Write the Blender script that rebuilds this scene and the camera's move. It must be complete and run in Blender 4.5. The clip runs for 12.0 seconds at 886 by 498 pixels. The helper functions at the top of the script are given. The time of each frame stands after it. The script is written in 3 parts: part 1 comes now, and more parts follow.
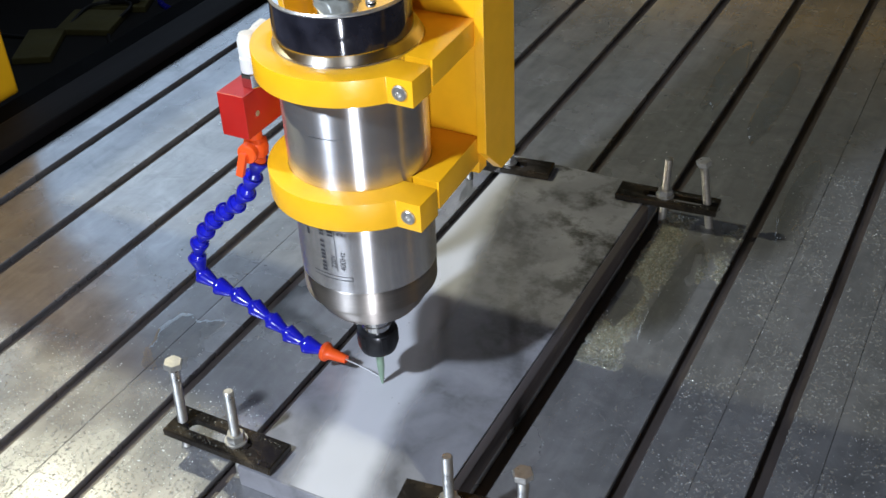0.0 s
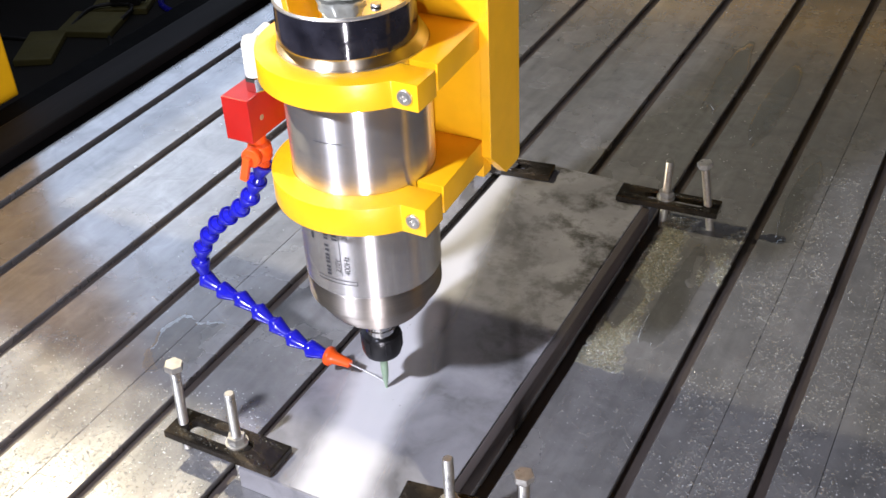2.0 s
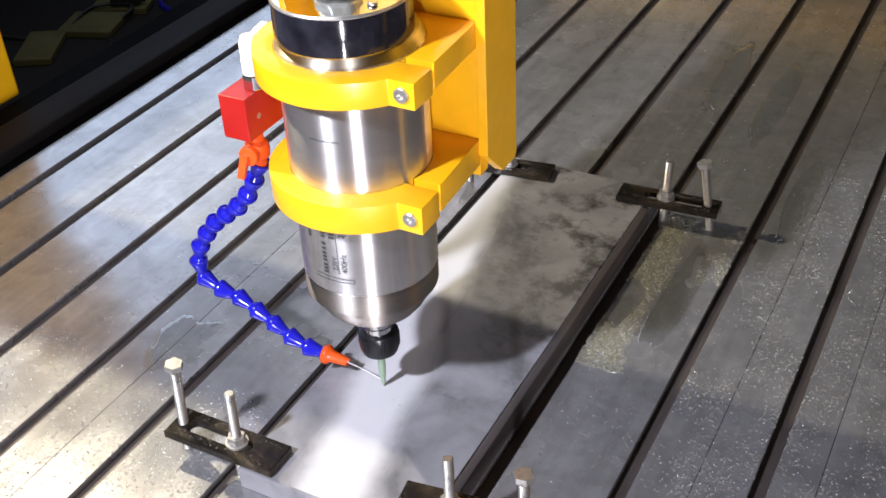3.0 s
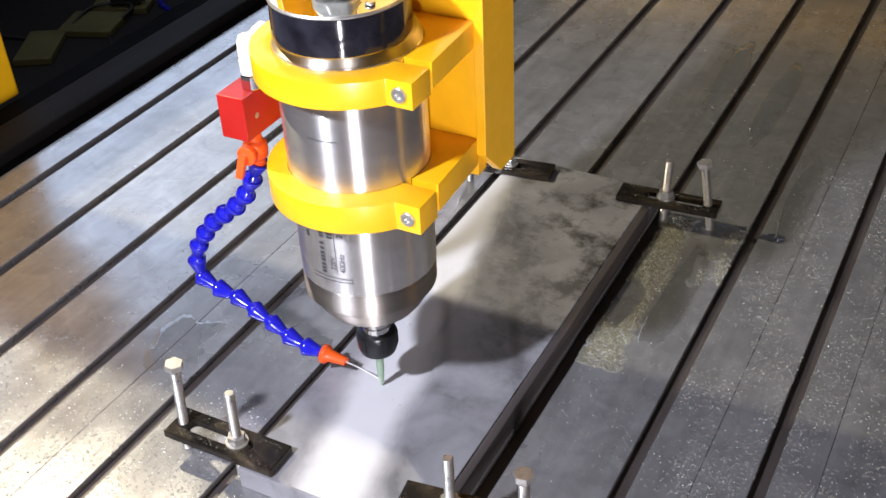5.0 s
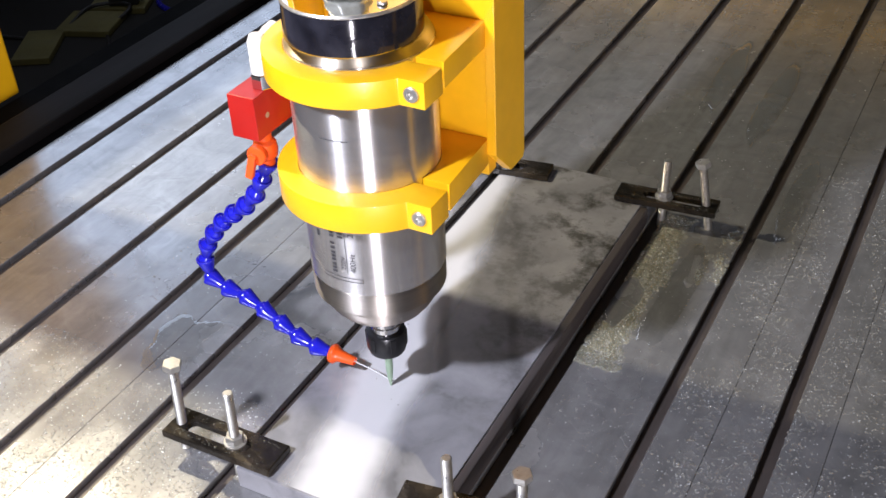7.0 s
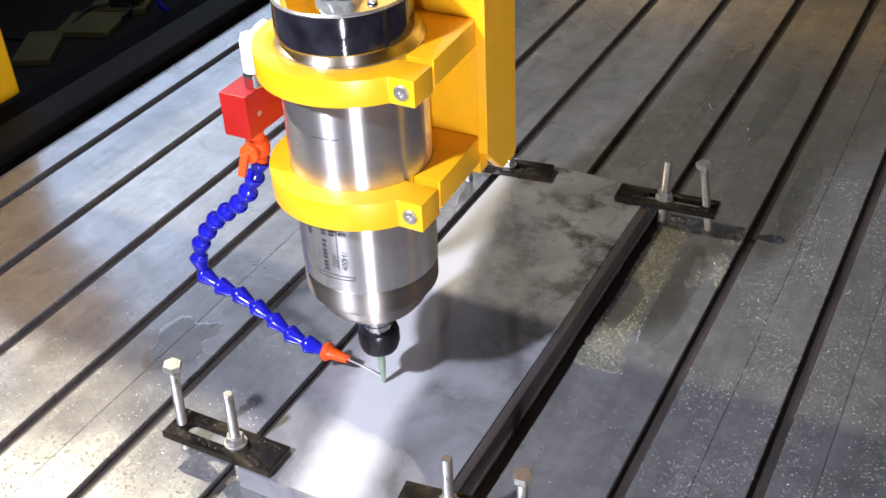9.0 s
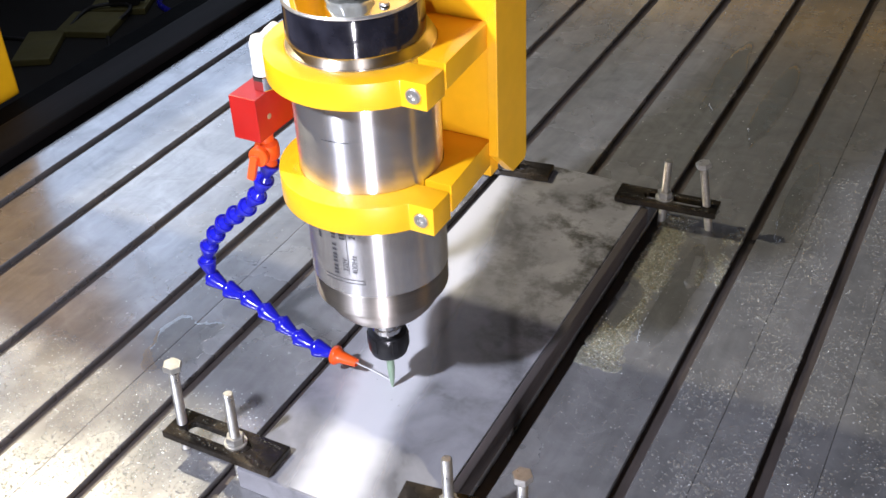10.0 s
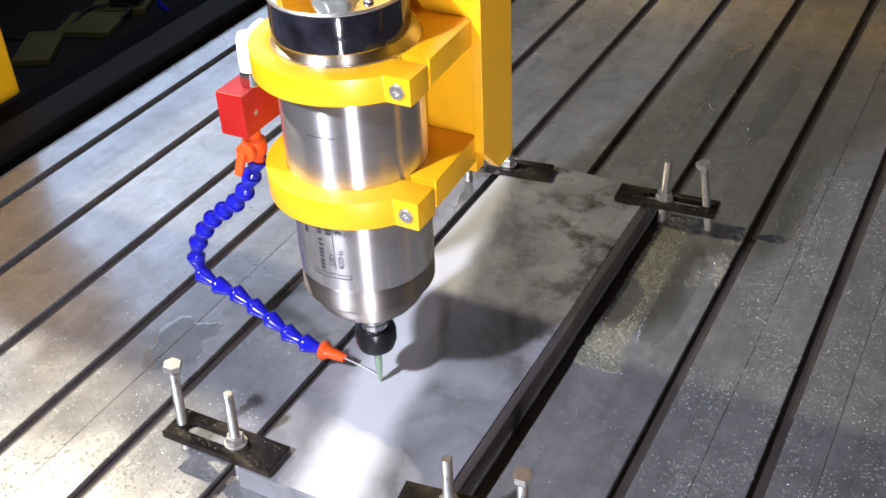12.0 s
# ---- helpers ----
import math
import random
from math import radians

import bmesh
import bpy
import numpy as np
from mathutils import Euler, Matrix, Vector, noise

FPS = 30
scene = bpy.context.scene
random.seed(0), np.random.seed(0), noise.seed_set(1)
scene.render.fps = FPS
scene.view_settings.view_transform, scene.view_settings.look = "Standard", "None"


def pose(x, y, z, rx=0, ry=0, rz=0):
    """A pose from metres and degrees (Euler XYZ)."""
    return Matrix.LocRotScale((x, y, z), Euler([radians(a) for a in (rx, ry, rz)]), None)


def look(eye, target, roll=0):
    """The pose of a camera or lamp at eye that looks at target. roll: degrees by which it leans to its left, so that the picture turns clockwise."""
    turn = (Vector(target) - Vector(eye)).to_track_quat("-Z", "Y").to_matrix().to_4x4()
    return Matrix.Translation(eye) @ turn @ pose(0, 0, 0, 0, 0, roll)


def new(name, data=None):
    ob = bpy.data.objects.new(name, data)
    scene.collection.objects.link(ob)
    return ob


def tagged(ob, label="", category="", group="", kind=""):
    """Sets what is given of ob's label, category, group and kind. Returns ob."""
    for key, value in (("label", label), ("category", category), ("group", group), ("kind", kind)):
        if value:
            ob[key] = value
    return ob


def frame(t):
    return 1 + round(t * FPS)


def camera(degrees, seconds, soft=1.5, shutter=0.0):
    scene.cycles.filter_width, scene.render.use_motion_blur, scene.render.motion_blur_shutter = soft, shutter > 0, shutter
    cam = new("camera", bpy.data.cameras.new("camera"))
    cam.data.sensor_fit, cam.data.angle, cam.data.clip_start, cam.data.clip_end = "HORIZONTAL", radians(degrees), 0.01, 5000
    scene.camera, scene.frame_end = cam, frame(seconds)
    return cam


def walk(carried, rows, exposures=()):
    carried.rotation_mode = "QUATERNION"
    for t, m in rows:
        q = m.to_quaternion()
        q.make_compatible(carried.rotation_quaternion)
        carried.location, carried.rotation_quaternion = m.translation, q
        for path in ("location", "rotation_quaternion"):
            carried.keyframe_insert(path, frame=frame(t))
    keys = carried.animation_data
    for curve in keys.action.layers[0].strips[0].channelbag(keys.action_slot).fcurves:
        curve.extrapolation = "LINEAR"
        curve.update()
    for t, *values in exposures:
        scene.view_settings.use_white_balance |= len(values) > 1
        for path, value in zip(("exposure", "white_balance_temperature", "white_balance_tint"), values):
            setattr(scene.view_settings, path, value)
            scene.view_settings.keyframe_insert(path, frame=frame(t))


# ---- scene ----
# ---------------------------------------------------------------- camera
cam = camera(42.81, 12.0)
BASE = pose(0.3824, -0.5686, 0.6348, 0, 0, 29.536) @ pose(0, 0, 0, 54.811, 0, 0) @ pose(0, 0, 0, 0, 0, -3.016)


def nudge(up, turn):
    """The camera on its stand, tilted and turned by a few hundredths of a degree."""
    return BASE @ pose(0, 0, 0, up, turn, 0)


walk(cam, [(0.0, nudge(-0.100, -0.043)), (0.5, nudge(-0.023, -0.017)), (1.0, nudge(0, 0)), (2.5, nudge(0, 0)),
           (5.0, nudge(-0.02, 0)), (6.5, nudge(-0.02, 0)), (7.0, nudge(-0.028, -0.085)), (9.0, nudge(0.011, -0.066)),
           (12.0, nudge(0.011, -0.066))],
     [(0.0, -0.6, 6000, 12), (0.5, -0.44, 6200, 14), (0.9, -0.36, 6350, 16), (1.1, -0.26, 6450, 18), (1.4, 0.0, 6500, 21), (6.5, 0.0, 6500, 21), (7.0, -0.06, 6500, 21),
      (8.8, 0.0, 6300, 21), (12.0, 0.0, 6300, 21)])

# ---------------------------------------------------------------- light
world = bpy.data.worlds.new("world")
scene.world = world
world.use_nodes = True
world.node_tree.nodes["Background"].inputs[0].default_value = (0.5, 0.55, 0.65, 1)
world.node_tree.nodes["Background"].inputs[1].default_value = 0.022


def lamp(name, eye, target, power, sx, sy, color, spread=180):
    data = bpy.data.lights.new(name, "AREA")
    data.shape, data.size, data.size_y = "RECTANGLE", sx, sy
    data.energy, data.color, data.spread = power, color, radians(spread)
    ob = new(name, data)
    ob.matrix_world = look(eye, target)
    return ob


# two lamps on the camera's side of the machine, a warm lamp on the gantry, and an added long ceiling tube
lamp("work_lamp_front", (-0.240, -0.735, 0.89), (-0.03, 0, 0.16), 6.5, 0.05, 0.07, (0.82, 0.90, 1.0), 108)
# set low so that it brightens the yellow plates but barely the slab
lamp("work_lamp_side", (0.85, -1.46, 0.20), (0, 0, 0.30), 27, 0.04, 0.30, (0.94, 0.96, 1.0))
lamp("gantry_lamp", (-0.85, 0.21, 1.05), (0.0, 0.05, 0), 13.4, 0.016, 0.016, (1.0, 0.95, 0.66))
# unseen tube, added for reflections on the bed
tube_light = lamp("ceiling_tube", (-1.54, 2.6, 2.4), (-1.54, 2.6, 0), 6, 0.15, 2.2, (0.97, 0.98, 1.0))
tube_light.matrix_world = pose(-1.54, 2.6, 2.4, 0, 0, 12)

# ---------------------------------------------------------------- materials
def material(name, color, rough=0.5, metal=0.0, coat=0.0, vary=0.15, scale=40.0, stretch=(1, 1, 1), bump=0.0, bump_scale=300.0,
             rough_vary=0.1, second=None, second_scale=8.0, second_amount=0.5, random_amount=0.0):
    m = bpy.data.materials.new(name)
    m.use_nodes = True
    nt = m.node_tree
    b = nt.nodes["Principled BSDF"]
    b.inputs["Metallic"].default_value = metal
    b.inputs["Coat Weight"].default_value = coat
    b.inputs["Coat Roughness"].default_value = 0.08
    co = nt.nodes.new("ShaderNodeTexCoord")
    mp = nt.nodes.new("ShaderNodeMapping")
    mp.inputs["Scale"].default_value = stretch
    nt.links.new(co.outputs["Object"], mp.inputs["Vector"])

    def noise_tex(s, d=5.0):
        n = nt.nodes.new("ShaderNodeTexNoise")
        n.inputs["Scale"].default_value, n.inputs["Detail"].default_value = s, d
        nt.links.new(mp.outputs[0], n.inputs["Vector"])
        return n

    def ramp(src, lo, hi, a, c):
        r = nt.nodes.new("ShaderNodeMapRange")
        r.inputs["From Min"].default_value, r.inputs["From Max"].default_value = lo, hi
        r.inputs["To Min"].default_value, r.inputs["To Max"].default_value = a, c
        nt.links.new(src, r.inputs["Value"])
        return r.outputs[0]

    fine, wide = noise_tex(scale), noise_tex(second_scale, 6.0)
    mix = nt.nodes.new("ShaderNodeMix")
    mix.data_type = "RGBA"
    mix.inputs[6].default_value = [*color, 1]
    mix.inputs[7].default_value = [*(second or [c * 0.6 for c in color]), 1]
    nt.links.new(ramp(wide.outputs[0], 0.42, 0.68, 0, second_amount), mix.inputs[0])
    hsv = nt.nodes.new("ShaderNodeHueSaturation")
    nt.links.new(mix.outputs[2], hsv.inputs["Color"])
    value = ramp(fine.outputs[0], 0.3, 0.7, 1 - vary, 1 + vary)
    if random_amount:
        info = nt.nodes.new("ShaderNodeObjectInfo")
        mul = nt.nodes.new("ShaderNodeMath")
        mul.operation = "MULTIPLY"
        nt.links.new(value, mul.inputs[0])
        nt.links.new(ramp(info.outputs["Random"], 0, 1, 1 - random_amount, 1 + random_amount), mul.inputs[1])
        value = mul.outputs[0]
    nt.links.new(value, hsv.inputs["Value"])
    nt.links.new(hsv.outputs[0], b.inputs["Base Color"])
    nt.links.new(ramp(wide.outputs[0], 0.3, 0.7, max(0.02, rough - rough_vary), rough + rough_vary), b.inputs["Roughness"])
    if bump:
        bn = noise_tex(bump_scale, 3.0)
        bp = nt.nodes.new("ShaderNodeBump")
        bp.inputs["Strength"].default_value, bp.inputs["Distance"].default_value = bump, 0.001
        nt.links.new(bn.outputs[0], bp.inputs["Height"])
        nt.links.new(bp.outputs[0], b.inputs["Normal"])
    return m


ALU = material("milled_aluminium", (0.43, 0.43, 0.435), 0.24, 0.62, vary=0.09, scale=120, stretch=(1, 0.06, 1), bump=0.09, bump_scale=260,
               rough_vary=0.10, second=(0.33, 0.33, 0.325), second_scale=16, second_amount=0.9, random_amount=0.05)
SLOT = material("oily_slot_steel", (0.095, 0.079, 0.073), 0.45, 0.3, vary=0.3, scale=60, stretch=(1, 0.2, 1))
RAIL = material("black_rail_paint", (0.0018, 0.0018, 0.002), 0.8, vary=0.3, bump=0.1)
YELLOW = material("yellow_paint", (0.90, 0.47, 0.006), 0.34, coat=0.15, vary=0.04, scale=60, bump=0.05, bump_scale=500,
                  second=(0.86, 0.43, 0.006), second_scale=14, second_amount=0.6, rough_vary=0.06)
RED = material("red_anodised", (0.40, 0.010, 0.006), 0.38, coat=0.08, vary=0.08, second=(0.36, 0.014, 0.010), second_scale=30)
ORANGE = material("orange_plastic", (0.78, 0.09, 0.010), 0.35, vary=0.05, second=(0.75, 0.09, 0.01))
BLUE = material("blue_plastic", (0.012, 0.013, 0.42), 0.20, coat=0.6, vary=0.08, scale=200, second=(0.010, 0.011, 0.34), second_scale=60)
WHITE = material("white_plastic", (0.66, 0.65, 0.62), 0.4, vary=0.06, second=(0.62, 0.61, 0.59), second_scale=60)
STEEL = material("turned_steel", (0.84, 0.82, 0.81), 0.20, 0.92, vary=0.06, scale=50, stretch=(1, 1, 9), bump=0.03, bump_scale=120,
                 rough_vary=0.05, second=(0.70, 0.68, 0.66), second_scale=10, second_amount=0.6)
NOSE = material("ground_steel", (0.60, 0.55, 0.50), 0.30, 1.0, vary=0.05, scale=60, stretch=(1, 1, 10), rough_vary=0.05)
CHROME = material("chrome", (0.72, 0.72, 0.72), 0.06, 1.0, vary=0.03, rough_vary=0.03)
BLACKGLOSS = material("black_gloss_band", (0.010, 0.010, 0.014), 0.10, coat=0.0, vary=0.4, scale=60, rough_vary=0.03,
                      second=(0.03, 0.03, 0.04), second_scale=40)
BLACKOX = material("black_oxide_steel", (0.022, 0.022, 0.024), 0.32, 0.5, vary=0.3, scale=120, bump=0.1)
PLATE = material("oily_black_clamp_steel", (0.035, 0.030, 0.024), 0.21, 0.6, vary=0.25, scale=150, bump=0.25, bump_scale=160,
                 rough_vary=0.14, second=(0.12, 0.09, 0.055), second_scale=28, second_amount=0.8)
ZINC = material("zinc_plated_steel", (0.58, 0.57, 0.54), 0.36, 0.85, vary=0.12, scale=300, rough_vary=0.1, second=(0.5, 0.47, 0.38), second_scale=90)
CARBIDE = material("coated_cutter", (0.30, 0.42, 0.30), 0.35, 0.3, vary=0.1)
PRINT = material("engraved_print", (0.035, 0.035, 0.04), 0.6, vary=0.1)
# dark brown colour stands in for shade on the slab's right side
SHADE_BAR = material("slab_side_shade", (0.11, 0.093, 0.088), 0.42, 0.3, vary=0.35, scale=70, stretch=(1, 0.06, 1), bump=0.15,
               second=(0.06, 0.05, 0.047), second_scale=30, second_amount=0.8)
RAILTOP = material("worn_dark_rail", (0.007, 0.006, 0.006), 0.6, vary=0.4, scale=30, stretch=(1, 0.15, 1), bump=0.1)
CONCRETE = material("workshop_floor", (0.010, 0.010, 0.011), 0.85, vary=0.25, scale=6, second_scale=1.5)
WALL = material("workshop_wall", (0.16, 0.16, 0.165), 0.8, vary=0.1, scale=3, second_scale=0.7)
# unseen ceiling, darker than the walls to keep the slab's reflections dark
CEILING = material("dim_ceiling", (0.08, 0.08, 0.082), 0.8, vary=0.1, scale=3)
# unseen wall made paler and greener to brighten the bed's reflections
BOUNCE_WALL = material("bounce_wall", (0.36, 0.39, 0.31), 0.8, vary=0.1, scale=3, second_scale=0.7)
CARD = material("yellowed_card", (0.13, 0.12, 0.04), 0.7, vary=0.15, scale=20)
SATIN = material("satin_steel", (0.62, 0.57, 0.48), 0.52, 1.0, vary=0.05)
GLAND = material("grey_sealant", (0.30, 0.31, 0.28), 0.18, coat=0.8, vary=0.15, scale=150, bump=0.3, bump_scale=200)
CABLE = material("black_rubber", (0.015, 0.015, 0.016), 0.5, vary=0.2)


def turned(m, rough):
    """Turning marks run round the axis, so that highlights draw out along it."""
    nt = m.node_tree
    b = nt.nodes["Principled BSDF"]
    tan = nt.nodes.new("ShaderNodeTangent")
    tan.direction_type, tan.axis = "RADIAL", "Z"
    nt.links.new(tan.outputs[0], b.inputs["Tangent"])
    for link in list(b.inputs["Roughness"].links):
        nt.links.remove(link)
    b.inputs["Roughness"].default_value = rough
    b.inputs["Anisotropic"].default_value = 0.95
    b.inputs["Anisotropic Rotation"].default_value = 0.25


def weathered(m, scale, low, high):
    """Smears and water marks over the milled face, in no one direction."""
    nt = m.node_tree
    b = nt.nodes["Principled BSDF"]
    co = nt.nodes.new("ShaderNodeTexCoord")
    n1 = nt.nodes.new("ShaderNodeTexNoise")
    n1.inputs["Scale"].default_value, n1.inputs["Detail"].default_value, n1.inputs["Roughness"].default_value = scale, 9, 0.66
    n1.inputs["Distortion"].default_value = 0.8
    nt.links.new(co.outputs["Object"], n1.inputs["Vector"])
    r1 = nt.nodes.new("ShaderNodeMapRange")
    for key, v in (("From Min", 0.34), ("From Max", 0.66), ("To Min", low), ("To Max", high)):
        r1.inputs[key].default_value = v
    nt.links.new(n1.outputs[0], r1.inputs["Value"])
    hsv = nt.nodes.new("ShaderNodeHueSaturation")
    nt.links.new(b.inputs["Base Color"].links[0].from_socket, hsv.inputs["Color"])
    nt.links.new(r1.outputs[0], hsv.inputs["Value"])
    nt.links.new(hsv.outputs[0], b.inputs["Base Color"])
    n2 = nt.nodes.new("ShaderNodeTexNoise")
    n2.inputs["Scale"].default_value, n2.inputs["Detail"].default_value = scale * 0.4, 6
    nt.links.new(co.outputs["Object"], n2.inputs["Vector"])
    r2 = nt.nodes.new("ShaderNodeMapRange")
    for key, v in (("From Min", 0.35), ("From Max", 0.65), ("To Min", 0.20), ("To Max", 0.30)):
        r2.inputs[key].default_value = v
    nt.links.new(n2.outputs[0], r2.inputs["Value"])
    nt.links.new(r2.outputs[0], b.inputs["Roughness"])


weathered(ALU, 34, 0.80, 1.12)
# the film of water that lies over the bed
ALU.node_tree.nodes["Principled BSDF"].inputs["Coat Weight"].default_value = 0.6
ALU.node_tree.nodes["Principled BSDF"].inputs["Coat IOR"].default_value = 1.33
turned(STEEL, 0.27)
turned(SATIN, 0.45)
turned(NOSE, 0.42)


def marble_material():
    m = bpy.data.materials.new("wet_white_marble")
    m.use_nodes = True
    nt = m.node_tree
    b = nt.nodes["Principled BSDF"]
    co = nt.nodes.new("ShaderNodeTexCoord")
    warp = nt.nodes.new("ShaderNodeTexNoise")
    warp.inputs["Scale"].default_value, warp.inputs["Detail"].default_value = 9, 6
    nt.links.new(co.outputs["Object"], warp.inputs["Vector"])
    add = nt.nodes.new("ShaderNodeVectorMath")
    add.operation = "MULTIPLY_ADD"
    add.inputs[1].default_value = (0.16, 0.16, 0.16)
    nt.links.new(warp.outputs["Color"], add.inputs[0])
    nt.links.new(co.outputs["Object"], add.inputs[2])
    veins = nt.nodes.new("ShaderNodeTexNoise")
    veins.inputs["Scale"].default_value, veins.inputs["Detail"].default_value = 17, 7
    nt.links.new(add.outputs[0], veins.inputs["Vector"])
    ridge = nt.nodes.new("ShaderNodeValToRGB")
    els = ridge.color_ramp.elements
    els[0].position, els[0].color = 0.30, (0.13, 0.13, 0.135, 1)
    els[1].position, els[1].color = 0.50, (0.255, 0.255, 0.272, 1)
    e = els.new(0.40)
    e.color = (0.215, 0.215, 0.227, 1)
    e = els.new(0.72)
    e.color = (0.33, 0.33, 0.345, 1)
    nt.links.new(veins.outputs[0], ridge.inputs[0])
    cloud = nt.nodes.new("ShaderNodeTexNoise")
    cloud.inputs["Scale"].default_value, cloud.inputs["Detail"].default_value, cloud.inputs["Roughness"].default_value = 26, 9, 0.68
    nt.links.new(co.outputs["Object"], cloud.inputs["Vector"])
    where = nt.nodes.new("ShaderNodeTexNoise")
    where.inputs["Scale"].default_value, where.inputs["Detail"].default_value = 6.5, 3
    nt.links.new(co.outputs["Object"], where.inputs["Vector"])
    both = nt.nodes.new("ShaderNodeMath")
    both.operation = "MULTIPLY"
    for src, lo, hi, slot in ((cloud, 0.465, 0.595, 0), (where, 0.30, 0.46, 1)):
        mr = nt.nodes.new("ShaderNodeMapRange")
        mr.inputs["From Min"].default_value, mr.inputs["From Max"].default_value = lo, hi
        nt.links.new(src.outputs[0], mr.inputs["Value"])
        nt.links.new(mr.outputs[0], both.inputs[slot])
    # veins gather at the far right; their dark colour also stands in for shade
    xyz = nt.nodes.new("ShaderNodeSeparateXYZ")
    nt.links.new(co.outputs["Object"], xyz.inputs[0])
    for k, (axis, gain, lift) in enumerate((("X", 5.0, 0.0), ("Y", 3.2, -0.30))):
        ma = nt.nodes.new("ShaderNodeMath")
        ma.operation = "MULTIPLY_ADD"
        ma.inputs[1].default_value, ma.inputs[2].default_value = gain, lift
        nt.links.new(xyz.outputs[axis], ma.inputs[0])
        if k:
            nt.links.new(last.outputs[0], ma.inputs[2])
            sh = nt.nodes.new("ShaderNodeMath")
            sh.operation, sh.use_clamp = "ADD", True
            sh.inputs[1].default_value = lift
            nt.links.new(ma.outputs[0], sh.inputs[0])
            ma = sh
        last = ma
    where_too = nt.nodes.new("ShaderNodeMath")
    where_too.operation = "MULTIPLY"
    nt.links.new(both.outputs[0], where_too.inputs[0])
    nt.links.new(last.outputs[0], where_too.inputs[1])
    both = where_too
    dark = nt.nodes.new("ShaderNodeMix")
    dark.data_type = "RGBA"
    dark.inputs[7].default_value = (0.040, 0.038, 0.030, 1)
    nt.links.new(both.outputs[0], dark.inputs[0])
    nt.links.new(ridge.outputs[0], dark.inputs[6])
    nt.links.new(dark.outputs[2], b.inputs["Base Color"])
    rr = nt.nodes.new("ShaderNodeMapRange")
    rr.inputs["To Min"].default_value, rr.inputs["To Max"].default_value = 0.27, 0.34
    nt.links.new(warp.outputs[0], rr.inputs["Value"])
    nt.links.new(rr.outputs[0], b.inputs["Roughness"])
    b.inputs["Specular IOR Level"].default_value = 0.25
    return m


MARBLE = marble_material()


def glow(name, color, strength):
    m = bpy.data.materials.new(name)
    m.use_nodes = True
    b = m.node_tree.nodes["Principled BSDF"]
    b.inputs["Emission Color"].default_value = [*color, 1]
    b.inputs["Emission Strength"].default_value = strength
    return m


def water_material(name="water", refracted=0.0):
    m = bpy.data.materials.new(name)
    m.use_nodes = True
    nt = m.node_tree
    nt.nodes.remove(nt.nodes["Principled BSDF"])
    clear, shine = nt.nodes.new("ShaderNodeBsdfTransparent"), nt.nodes.new("ShaderNodeBsdfGlossy")
    clear.inputs[0].default_value = (0.98, 0.98, 0.97, 1)
    shine.inputs["Roughness"].default_value = 0.03
    fr, mix = nt.nodes.new("ShaderNodeLayerWeight"), nt.nodes.new("ShaderNodeMixShader")
    curve = nt.nodes.new("ShaderNodeMath")
    curve.operation = "POWER"
    curve.inputs[1].default_value = 2.6
    lift = nt.nodes.new("ShaderNodeMath")
    lift.operation = "MULTIPLY_ADD"
    lift.inputs[1].default_value, lift.inputs[2].default_value = 0.55, 0.08
    nt.links.new(fr.outputs["Facing"], curve.inputs[0])
    nt.links.new(curve.outputs[0], lift.inputs[0])
    nt.links.new(lift.outputs[0], mix.inputs[0])
    bend, inner = nt.nodes.new("ShaderNodeBsdfRefraction"), nt.nodes.new("ShaderNodeMixShader")
    bend.inputs["IOR"].default_value, bend.inputs["Roughness"].default_value = 1.33, 0.02
    inner.inputs[0].default_value = refracted
    nt.links.new(clear.outputs[0], inner.inputs[1])
    nt.links.new(bend.outputs[0], inner.inputs[2])
    nt.links.new(inner.outputs[0], mix.inputs[1])
    nt.links.new(shine.outputs[0], mix.inputs[2])
    nt.links.new(mix.outputs[0], nt.nodes["Material Output"].inputs[0])
    return m


WATER = water_material()


def slurry_material(name="cloudy_water", tint=(0.62, 0.61, 0.55), amount=0.18, refracted=0.30):
    """Beads of water clouded by marble dust; the pale tint also stands in for glints."""
    m = water_material(name, refracted)
    nt = m.node_tree
    nt.nodes["Glossy BSDF"].inputs["Roughness"].default_value = 0.07
    out = nt.nodes["Material Output"]
    first = out.inputs[0].links[0].from_node
    milk, mix = nt.nodes.new("ShaderNodeBsdfDiffuse"), nt.nodes.new("ShaderNodeMixShader")
    milk.inputs[0].default_value = (*tint, 1)
    mix.inputs[0].default_value = amount
    nt.links.new(first.outputs[0], mix.inputs[1])
    nt.links.new(milk.outputs[0], mix.inputs[2])
    nt.links.new(mix.outputs[0], out.inputs[0])
    return m


SLURRY = slurry_material()
# bubbly film, its yellowish tint imitating the warm lamp's sparkle
FOAM = slurry_material("foamy_water", (0.74, 0.73, 0.56), 0.09, 0.12)
# white colour for specks that imitate glints, and for the water jet
GLINT_SPRAY = slurry_material("white_water_glints", (0.85, 0.87, 0.88), 0.6)


RAILTOP.node_tree.nodes["Principled BSDF"].inputs["Specular IOR Level"].default_value = 0.12
RAIL.node_tree.nodes["Principled BSDF"].inputs["Specular IOR Level"].default_value = 0.05


